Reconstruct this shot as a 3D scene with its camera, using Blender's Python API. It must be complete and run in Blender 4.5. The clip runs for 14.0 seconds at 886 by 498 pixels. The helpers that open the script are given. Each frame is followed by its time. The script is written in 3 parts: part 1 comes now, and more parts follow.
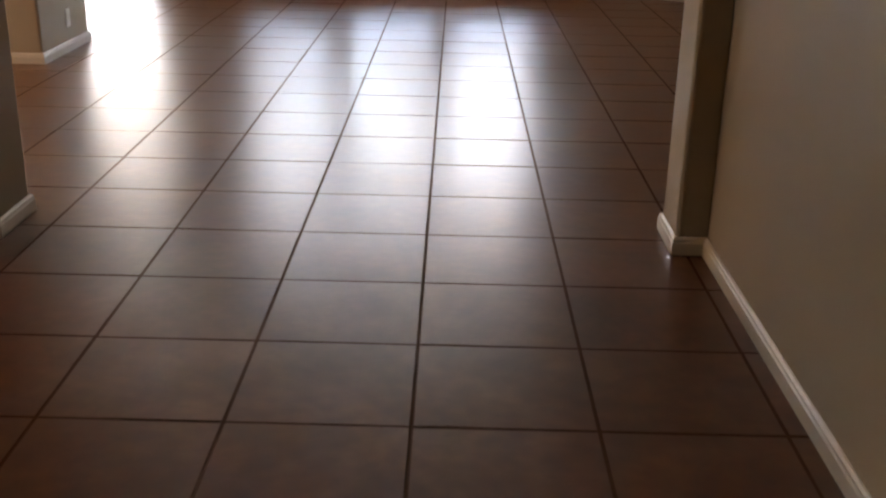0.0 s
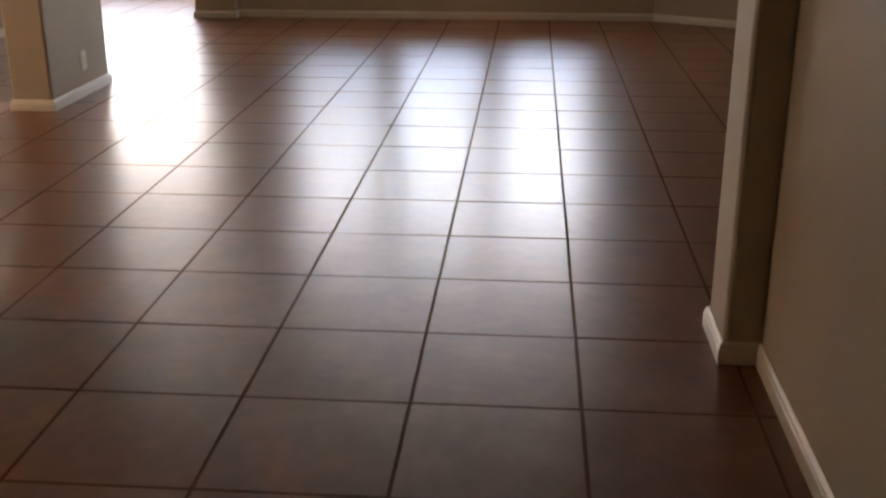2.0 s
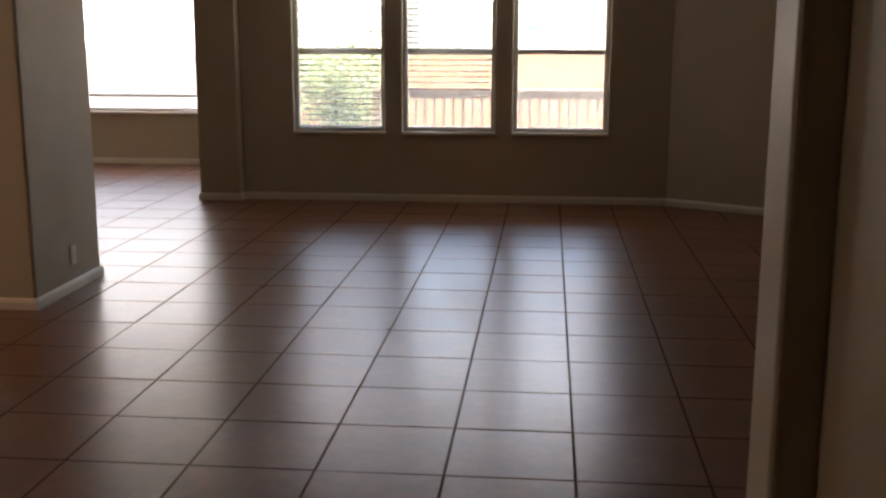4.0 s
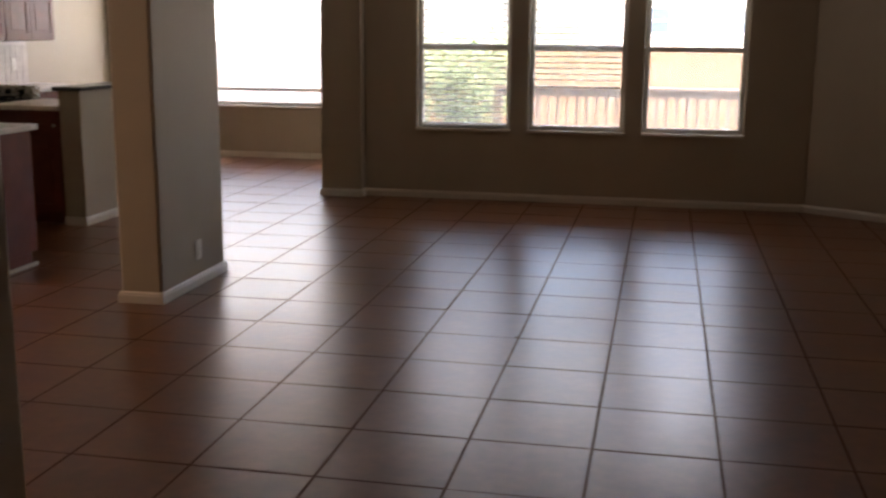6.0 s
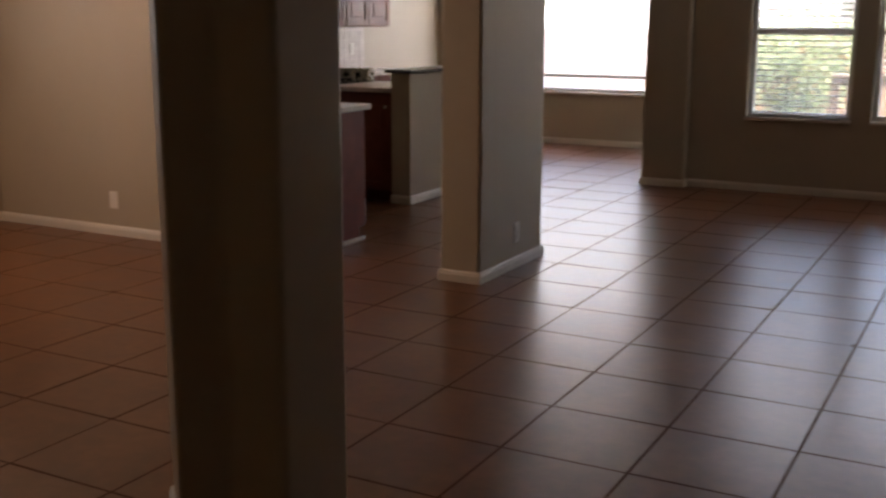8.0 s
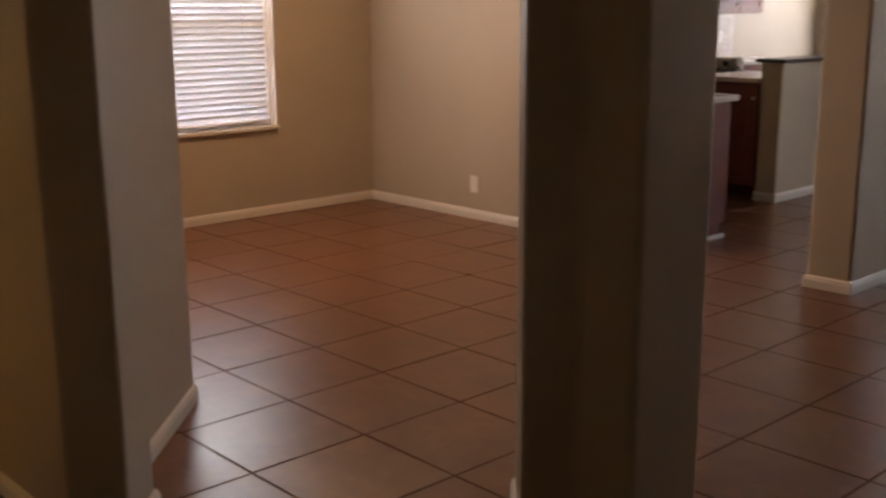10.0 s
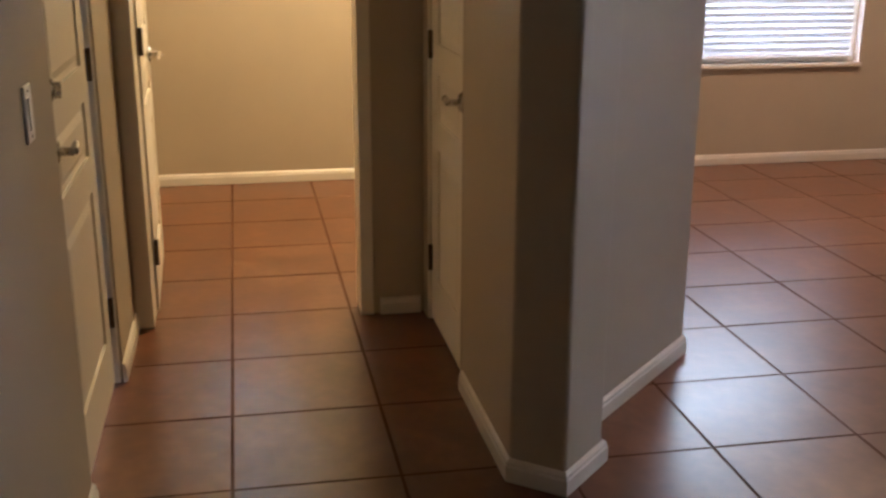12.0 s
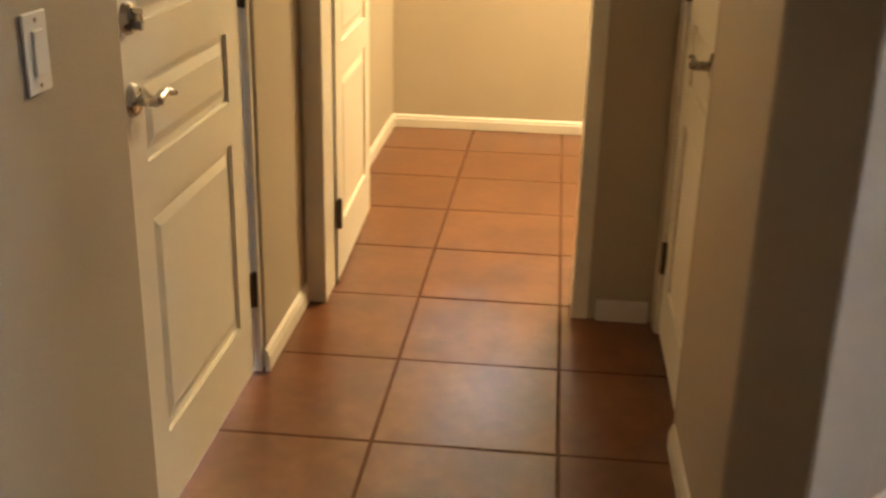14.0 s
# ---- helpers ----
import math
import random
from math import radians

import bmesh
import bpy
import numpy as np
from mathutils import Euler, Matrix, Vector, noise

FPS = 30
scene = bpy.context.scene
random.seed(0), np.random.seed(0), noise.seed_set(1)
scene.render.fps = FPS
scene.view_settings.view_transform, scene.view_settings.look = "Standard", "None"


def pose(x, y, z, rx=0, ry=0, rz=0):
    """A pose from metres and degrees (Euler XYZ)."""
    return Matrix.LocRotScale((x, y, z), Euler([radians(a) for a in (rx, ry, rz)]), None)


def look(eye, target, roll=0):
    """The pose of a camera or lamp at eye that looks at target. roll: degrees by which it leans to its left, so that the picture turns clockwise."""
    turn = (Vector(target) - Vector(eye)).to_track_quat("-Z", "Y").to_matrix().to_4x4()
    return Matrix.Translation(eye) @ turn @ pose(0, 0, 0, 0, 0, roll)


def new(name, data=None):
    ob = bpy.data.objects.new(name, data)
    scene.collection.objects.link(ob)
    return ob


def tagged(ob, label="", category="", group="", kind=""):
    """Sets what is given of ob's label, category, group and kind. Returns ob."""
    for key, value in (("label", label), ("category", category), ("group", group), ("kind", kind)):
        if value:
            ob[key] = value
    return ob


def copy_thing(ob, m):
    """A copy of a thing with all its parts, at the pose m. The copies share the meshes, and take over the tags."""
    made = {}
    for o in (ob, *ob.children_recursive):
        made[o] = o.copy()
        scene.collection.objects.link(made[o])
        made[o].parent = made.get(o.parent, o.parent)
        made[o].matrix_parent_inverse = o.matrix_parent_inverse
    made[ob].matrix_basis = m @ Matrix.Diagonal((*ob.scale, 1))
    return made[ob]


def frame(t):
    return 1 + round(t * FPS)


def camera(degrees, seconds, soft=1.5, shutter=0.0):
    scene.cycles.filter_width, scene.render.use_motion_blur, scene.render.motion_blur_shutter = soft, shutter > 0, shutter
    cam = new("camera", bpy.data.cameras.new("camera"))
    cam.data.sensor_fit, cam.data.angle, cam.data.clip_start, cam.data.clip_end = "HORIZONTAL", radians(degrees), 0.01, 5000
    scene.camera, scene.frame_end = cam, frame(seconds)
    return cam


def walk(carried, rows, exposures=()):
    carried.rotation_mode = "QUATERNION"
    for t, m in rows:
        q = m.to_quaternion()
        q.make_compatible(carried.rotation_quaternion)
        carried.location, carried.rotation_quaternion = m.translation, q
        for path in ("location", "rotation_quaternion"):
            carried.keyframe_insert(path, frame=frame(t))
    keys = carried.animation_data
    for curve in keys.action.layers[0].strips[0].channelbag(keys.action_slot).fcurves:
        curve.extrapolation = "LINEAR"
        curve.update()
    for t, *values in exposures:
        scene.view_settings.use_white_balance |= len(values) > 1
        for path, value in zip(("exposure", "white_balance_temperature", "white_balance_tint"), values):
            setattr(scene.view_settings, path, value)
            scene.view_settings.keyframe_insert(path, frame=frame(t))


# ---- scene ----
cam = camera(45.1, 14.0, 2.5, 0.5)
PATH = [
    (0, (0.081, -2.286, 1.328), (0.07, -0.415, 0.622), 1.3),
    (0.5, (0.194, -2.063, 1.312), (0.121, -0.188, 0.621), 1.2),
    (1, (0.231, -1.917, 1.31), (0.129, -0.038, 0.633), 1.5),
    (1.5, (0.259, -1.757, 1.325), (0.129, 0.118, 0.641), 1.1),
    (2, (0.297, -1.628, 1.364), (0.144, 0.247, 0.686), 0.0),
    (2.5, (0.366, -1.469, 1.422), (0.182, 0.421, 0.795), -1.7),
    (3, (0.347, -1.304, 1.497), (0.176, 0.623, 0.991), -0.6),
    (3.2, (0.402, -1.29, 1.52), (0.225, 0.649, 1.066), -0.3),
    (5.3, (0.199, -1.04, 1.509), (-0.025, 0.912, 1.132), 0.6),
    (5.5, (0.199, -1.046, 1.519), (-0.06, 0.899, 1.133), 0.8),
    (6, (0.197, -0.986, 1.51), (-0.195, 0.933, 1.108), 0.5),
    (6.5, (0.187, -0.963, 1.508), (-0.342, 0.921, 1.092), 0.3),
    (7, (0.147, -0.941, 1.501), (-0.511, 0.899, 1.077), 0.4),
    (7.5, (0.114, -0.938, 1.486), (-0.674, 0.851, 1.061), 0.4),
    (7.7, (0.11, -0.914, 1.469), (-0.735, 0.849, 1.045), 0.3),
    (9.8, (-0.048, -0.78, 1.44), (-1.429, 0.598, 1.001), -0.2),
    (10, (-0.003, -0.782, 1.458), (-1.437, 0.539, 1.014), -0.3),
    (10.5, (0.028, -0.789, 1.48), (-1.555, 0.34, 1.011), 1.7),
    (11, (-0.019, -0.651, 1.491), (-1.751, 0.209, 0.98), 1.1),
    (11.5, (-0.114, -0.469, 1.46), (-1.955, 0.094, 0.916), 0.5),
    (12, (-0.139, -0.385, 1.451), (-2.02, -0.027, 0.874), 0.2),
    (12.5, (-0.194, -0.36, 1.435), (-2.078, -0.076, 0.827), 1.1),
    (13, (-0.339, -0.313, 1.404), (-2.224, -0.105, 0.77), 1.7),
    (13.5, (-0.643, -0.213, 1.387), (-2.526, -0.163, 0.714), 2.0),
    (14, (-0.944, -0.067, 1.373), (-2.808, -0.252, 0.672), 1.3),
]
walk(cam, [(t, look(eye, target, roll)) for t, eye, target, roll in PATH],
     [(0.0, 4.7, 8000, 19), (2.0, 4.7, 8000, 19), (2.5, 4.7, 8000, 19), (2.75, 4.0, 7900, 19), (3.0, 3.75, 7900, 19), (5.3, 3.65, 7800, 22), (7.0, 3.5, 7600, 23), (7.7, 3.45, 7500, 23), (9.8, 3.9, 7500, 23), (10.1, 4.2, 7400, 23), (10.6, 4.8, 6500, 18), (11.0, 4.85, 6100, 16), (12.5, 4.6, 5750, 15), (13.4, 4.85, 6350, 10), (14.0, 5.45, 6250, 9)])

# ---- world, sun, lamps ----
world = bpy.data.worlds.new("overcast_sky")
scene.world = world
world.use_nodes = True
wn, wl = world.node_tree.nodes, world.node_tree.links
wn.clear()
sky = wn.new("ShaderNodeTexSky")
sky.sky_type = "NISHITA"
sky.sun_disc = False
sky.sun_elevation = radians(72)
sky.sun_rotation = radians(197)
sky.air_density = 1.0
sky.dust_density = 3.0
sky.ozone_density = 0.5
bg = wn.new("ShaderNodeBackground")
bg.inputs["Strength"].default_value = 0.29
wo = wn.new("ShaderNodeOutputWorld")
wl.new(sky.outputs[0], bg.inputs[0])
wl.new(bg.outputs[0], wo.inputs[0])

sun = new("sun", bpy.data.lights.new("sun", "SUN"))
sun.data.energy = 0.35
sun.data.angle = radians(14)
sun.data.color = (1.0, 0.96, 0.9)
sun.matrix_world = look((-1.2, 10.2, 12.3), (0, 14, 0))


def area_lamp(name, eye, target, sx, sy, watts, colour):
    ob = new(name, bpy.data.lights.new(name, "AREA"))
    ob.data.shape = "RECTANGLE"
    ob.data.size, ob.data.size_y = sx, sy
    ob.data.energy = watts
    ob.data.color = colour
    ob.matrix_world = look(eye, target)
    return ob


# warm utility room lamp, and a warm fill lamp added over the dining room
area_lamp("utility_ceiling_lamp", (-5.6, 0.45, 2.62), (-5.6, 0.45, 0), 0.36, 0.36, 2.6, (1.0, 0.73, 0.33))
area_lamp("dining_warm_fill", (-4.9, 2.8, 2.62), (-4.9, 2.8, 0), 0.36, 0.36, 1.0, (1.0, 0.52, 0.28))
# sky light in the upper parts of the windows
area_lamp("nook_window_daylight", (-4.75, 11.36, 1.75), (-4.75, 8.6, 1.2), 2.8, 0.8, 5.2, (0.95, 0.97, 1.0))
for x_ in (-1.575, -0.54, 0.45):
    area_lamp("window_daylight", (x_, 8.49, 1.95), (x_, 4.0, 0.6), 0.78, 0.30, 0.4, (0.95, 0.97, 1.0))
area_lamp("dining_window_daylight", (-6.395, 2.745, 1.67), (-3.0, 3.0, 0.9), 1.4, 0.28, 1.4, (0.80, 0.91, 1.0))


# ---- materials ----
def mat(name):
    m = bpy.data.materials.new(name)
    m.use_nodes = True
    nt = m.node_tree
    return m, nt, nt.nodes["Principled BSDF"]


def node(nt, kind, **inputs):
    n = nt.nodes.new(kind)
    for k, v in inputs.items():
        n.inputs[k.replace("_", " ")].default_value = v
    return n


def ramp(nt, src, stops):
    r = nt.nodes.new("ShaderNodeValToRGB")
    while len(r.color_ramp.elements) < len(stops):
        r.color_ramp.elements.new(0.5)
    for e, (p, c) in zip(r.color_ramp.elements, stops):
        e.position = p
        e.color = (*c, 1)
    nt.links.new(src, r.inputs[0])
    return r.outputs[0]


def mottled(name, stops, rough, scale, bump=0.0, bump_scale=60.0, metal=0.0, spread=0.12, coat=0.0):
    """A surface with broad mottling, fine grain and a light relief."""
    m, nt, p = mat(name)
    tc = nt.nodes.new("ShaderNodeTexCoord")
    a = node(nt, "ShaderNodeTexNoise", Scale=scale, Detail=6.0, Roughness=0.6)
    b = node(nt, "ShaderNodeTexNoise", Scale=bump_scale, Detail=4.0, Roughness=0.6)
    geo = nt.nodes.new("ShaderNodeNewGeometry")
    nt.links.new(geo.outputs["Position"], a.inputs["Vector"])
    nt.links.new(geo.outputs["Position"], b.inputs["Vector"])
    col = ramp(nt, a.outputs["Fac"], stops)
    nt.links.new(col, p.inputs["Base Color"])
    mr = nt.nodes.new("ShaderNodeMapRange")
    mr.inputs["To Min"].default_value = max(rough - spread, 0.02)
    mr.inputs["To Max"].default_value = rough + spread
    nt.links.new(a.outputs["Fac"], mr.inputs["Value"])
    nt.links.new(mr.outputs[0], p.inputs["Roughness"])
    p.inputs["Metallic"].default_value = metal
    if coat:
        p.inputs["Coat Weight"].default_value = coat
        p.inputs["Coat Roughness"].default_value = 0.15
    if bump:
        bp = node(nt, "ShaderNodeBump", Strength=bump, Distance=0.004)
        nt.links.new(b.outputs["Fac"], bp.inputs["Height"])
        nt.links.new(bp.outputs[0], p.inputs["Normal"])
    return m


def tones(c, d=0.12):
    return [(0.3, tuple(v * (1 - d) for v in c)), (0.7, tuple(min(v * (1 + d), 1) for v in c))]


M_WALL = mottled("wall_paint_greige", tones((0.43, 0.362, 0.27), 0.05), 0.55, 1.4, 0.25, 140)
M_TRIM = mottled("white_trim_paint", tones((0.66, 0.61, 0.53), 0.04), 0.35, 3.0, 0.05, 90)
M_DOOR = mottled("white_door_paint", tones((0.76, 0.71, 0.61), 0.04), 0.38, 2.5, 0.08, 120)
M_CEIL = mottled("ceiling_white", tones((0.75, 0.73, 0.68), 0.03), 0.8, 2.0, 0.4, 80)
M_GROUT = mottled("dark_grout", tones((0.098, 0.045, 0.025), 0.2), 0.85, 12)
M_GROUT.node_tree.nodes["Principled BSDF"].inputs["Specular IOR Level"].default_value = 0.15
M_CAB = mottled("cherry_cabinet_wood", [(0.25, (0.115, 0.027, 0.016)), (0.75, (0.20, 0.055, 0.034))], 0.42, 7, 0.06, 70)
M_CAB.node_tree.nodes["Principled BSDF"].inputs["Specular IOR Level"].default_value = 0.3
M_COUNTER = mottled("pale_laminate_counter", [(0.3, (0.52, 0.44, 0.40)), (0.7, (0.66, 0.58, 0.53))], 0.3, 40, 0.0)
M_SPLASH = mottled("tumbled_backsplash_tile", [(0.3, (0.42, 0.36, 0.32)), (0.7, (0.58, 0.52, 0.46))], 0.4, 9, 0.1, 60)
M_BLACK = mottled("black_enamel", tones((0.015, 0.015, 0.016), 0.2), 0.22, 6, 0.0)
M_CAP = mottled("dark_bar_cap", tones((0.035, 0.03, 0.028), 0.2), 0.3, 14, 0.05, 60)
M_STEEL = mottled("satin_nickel", tones((0.50, 0.47, 0.42), 0.08), 0.28, 30, 0.0, metal=1.0)
M_BRONZE = mottled("dark_hinge_metal", tones((0.12, 0.085, 0.055), 0.2), 0.42, 40, 0.0, metal=0.9)
M_PLASTIC = mottled("white_plastic", tones((0.78, 0.75, 0.68), 0.02), 0.35, 5, 0.0)
M_VINYL = mottled("white_vinyl_frame", tones((0.80, 0.78, 0.73), 0.03), 0.35, 5, 0.0)


def slat_material(name, share):
    """White blind slats that let some light through."""
    m, nt, p = mat(name)
    p.inputs["Base Color"].default_value = (0.82, 0.81, 0.78, 1)
    p.inputs["Roughness"].default_value = 0.45
    tr = nt.nodes.new("ShaderNodeBsdfTranslucent")
    tr.inputs["Color"].default_value = (0.85, 0.86, 0.86, 1)
    mx = nt.nodes.new("ShaderNodeMixShader")
    mx.inputs[0].default_value = share
    nt.links.new(p.outputs[0], mx.inputs[1])
    nt.links.new(tr.outputs[0], mx.inputs[2])
    nt.links.new(mx.outputs[0], nt.nodes["Material Output"].inputs["Surface"])
    return m


M_SLAT = slat_material("white_blind_slat", 0.25)
M_THIN_SLAT = slat_material("white_mini_blind_slat", 0.8)


def veil_material(name, gap, shade=0.75):
    """Pale sheet adding glare haze to a window view; gap is its open share."""
    m, nt, p = mat(name)
    p.inputs["Base Color"].default_value = (shade, shade, shade * 0.96, 1)
    p.inputs["Roughness"].default_value = 0.8
    tl = nt.nodes.new("ShaderNodeBsdfTranslucent")
    tl.inputs["Color"].default_value = (shade * 1.1, shade * 1.1, shade * 1.08, 1)
    tr = nt.nodes.new("ShaderNodeBsdfTransparent")
    m1, m2 = nt.nodes.new("ShaderNodeMixShader"), nt.nodes.new("ShaderNodeMixShader")
    m1.inputs[0].default_value, m2.inputs[0].default_value = 0.6, gap
    nt.links.new(p.outputs[0], m1.inputs[1])
    nt.links.new(tl.outputs[0], m1.inputs[2])
    nt.links.new(m1.outputs[0], m2.inputs[1])
    nt.links.new(tr.outputs[0], m2.inputs[2])
    nt.links.new(m2.outputs[0], nt.nodes["Material Output"].inputs["Surface"])
    return m


M_HAZE = veil_material("haze_veil_mesh", 0.78, 0.5)
M_GLARE = veil_material("glare_veil_mesh", 0.60)
M_RAIL = mottled("sunbleached_rail_wood", [(0.25, (0.26, 0.20, 0.145)), (0.75, (0.40, 0.325, 0.25))], 0.7, 5, 0.2, 40)
M_GRASS = mottled("dry_lawn", [(0.3, (0.045, 0.075, 0.022)), (0.7, (0.10, 0.115, 0.045))], 0.9, 3, 0.6, 30)
M_FENCE = mottled("cedar_fence_board", [(0.25, (0.17, 0.088, 0.042)), (0.75, (0.27, 0.15, 0.075))], 0.8, 3, 0.3, 40)
M_DECK = mottled("weathered_deck_wood", [(0.25, (0.24, 0.18, 0.13)), (0.75, (0.38, 0.30, 0.22))], 0.75, 5, 0.3, 40)
M_HOUSE = mottled("pale_siding", tones((0.40, 0.37, 0.33), 0.06), 0.7, 2, 0.2, 20)
M_ROOF = mottled("grey_shingle", tones((0.20, 0.19, 0.18), 0.2), 0.85, 8, 0.4, 30)
M_BARK = mottled("bark", tones((0.12, 0.085, 0.06), 0.3), 0.9, 9, 0.7, 40)
M_LEAF = mottled("leaf_green", [(0.25, (0.12, 0.17, 0.065)), (0.75, (0.24, 0.30, 0.13))], 0.55, 3, 0.0)
M_DARKGLASS = mottled("far_window_glass", tones((0.10, 0.13, 0.16), 0.2), 0.08, 1, 0.0)


def tile_material():
    m, nt, p = mat("brown_ceramic_tile")
    geo = nt.nodes.new("ShaderNodeNewGeometry")
    inf = nt.nodes.new("ShaderNodeObjectInfo")
    rnd = nt.nodes.new("ShaderNodeMath")
    rnd.operation = "ADD"
    nt.links.new(inf.outputs["Random"], rnd.inputs[0])
    nt.links.new(geo.outputs["Random Per Island"], rnd.inputs[1])
    big = node(nt, "ShaderNodeTexNoise", Scale=4.5, Detail=3.0, Roughness=0.55)
    fine = node(nt, "ShaderNodeTexNoise", Scale=19.0, Detail=2.0, Roughness=0.5)
    for n in (big, fine):
        nt.links.new(geo.outputs["Position"], n.inputs["Vector"])
    # cloudy glaze: broad and small clouds added, and a small shift from tile to tile
    m1, m2 = nt.nodes.new("ShaderNodeMath"), nt.nodes.new("ShaderNodeMath")
    m1.operation = m2.operation = "MULTIPLY_ADD"
    m1.inputs[1].default_value = 0.40
    nt.links.new(fine.outputs["Fac"], m1.inputs[0])
    nt.links.new(big.outputs["Fac"], m1.inputs[2])
    m2.inputs[1].default_value = 0.07
    nt.links.new(rnd.outputs[0], m2.inputs[0])
    nt.links.new(m1.outputs[0], m2.inputs[2])
    col = ramp(nt, m2.outputs[0], [(0.42, (0.088, 0.031, 0.013)), (0.75, (0.140, 0.053, 0.023)), (1.0, (0.192, 0.079, 0.036))])
    nt.links.new(col, p.inputs["Base Color"])
    mr = nt.nodes.new("ShaderNodeMapRange")
    mr.inputs["From Min"].default_value, mr.inputs["From Max"].default_value = 0.3, 0.7
    mr.inputs["To Min"].default_value, mr.inputs["To Max"].default_value = 0.28, 0.33
    nt.links.new(big.outputs["Fac"], mr.inputs["Value"])
    nt.links.new(mr.outputs[0], p.inputs["Roughness"])
    p.inputs["Specular IOR Level"].default_value = 0.57
    b2 = node(nt, "ShaderNodeBump", Strength=0.06, Distance=0.006)
    nt.links.new(big.outputs["Fac"], b2.inputs["Height"])
    nt.links.new(b2.outputs[0], p.inputs["Normal"])
    return m


M_TILE = tile_material()


def glass_material():
    m, nt, p = mat("window_glass")
    p.inputs["Base Color"].default_value = (0.97, 0.99, 0.98, 1)
    p.inputs["Roughness"].default_value = 0.02
    p.inputs["Transmission Weight"].default_value = 1.0
    p.inputs["IOR"].default_value = 1.05
    return m


M_GLASS = glass_material()


def lamp_material():
    m, nt, p = mat("lamp_glass_lit")
    p.inputs["Base Color"].default_value = (0.9, 0.85, 0.75, 1)
    p.inputs["Emission Color"].default_value = (1.0, 0.75, 0.45, 1)
    p.inputs["Emission Strength"].default_value = 3.0
    return m


M_LAMP = lamp_material()


# ---- mesh helpers ----
def mesh_ob(name, bm, material, bevel=0.0, smooth=False):
    me = bpy.data.meshes.new(name)
    bmesh.ops.recalc_face_normals(bm, faces=bm.faces)
    bm.to_mesh(me)
    bm.free()
    me.materials.append(material)
    ob = new(name, me)
    if smooth:
        for f in me.polygons:
            f.use_smooth = True
    if bevel:
        md = ob.modifiers.new("soft_edges", "BEVEL")
        md.width, md.segments, md.limit_method, md.angle_limit = bevel, 3, "ANGLE", radians(25)
    return ob


def part(name, bm, material, parent, label="", bevel=0.0, smooth=False):
    ob = mesh_ob(name, bm, material, bevel, smooth)
    ob.parent = parent
    if label:
        tagged(ob, label)
    return ob


def empty(name, m, label, category, group="", kind=""):
    ob = new(name)
    ob.empty_display_size = 0.1
    ob.matrix_world = m
    return tagged(ob, label, category, group, kind)


def box(bm, x0, x1, y0, y1, z0, z1):
    v = [bm.verts.new((x, y, z)) for z in (z0, z1) for x, y in ((x0, y0), (x1, y0), (x1, y1), (x0, y1))]
    for q in ((3, 2, 1, 0), (4, 5, 6, 7), (0, 1, 5, 4), (1, 2, 6, 5), (2, 3, 7, 6), (3, 0, 4, 7)):
        bm.faces.new([v[i] for i in q])
    return bm


def boxes(*all_):
    bm = bmesh.new()
    for b in all_:
        box(bm, *b)
    return bm


def prism(pts, z0, z1):
    bm = bmesh.new()
    lo = [bm.verts.new((x, y, z0)) for x, y in pts]
    hi = [bm.verts.new((x, y, z1)) for x, y in pts]
    bm.faces.new(lo[::-1])
    bm.faces.new(hi)
    n = len(pts)
    for i in range(n):
        bm.faces.new((lo[i], lo[(i + 1) % n], hi[(i + 1) % n], hi[i]))
    return bm


def tube(bm, a, b, r, n=14, r2=None):
    a, b = Vector(a), Vector(b)
    d = (b - a).normalized()
    u = d.orthogonal().normalized()
    w = d.cross(u)
    rings = []
    for c, rad in ((a, r), (b, r if r2 is None else r2)):
        rings.append([bm.verts.new(c + rad * (math.cos(t) * u + math.sin(t) * w)) for t in (2 * math.pi * k / n for k in range(n))])
    for k in range(n):
        bm.faces.new((rings[0][k], rings[0][(k + 1) % n], rings[1][(k + 1) % n], rings[1][k]))
    bm.faces.new(rings[0][::-1])
    bm.faces.new(rings[1])
    return bm


HIGH = 2.75


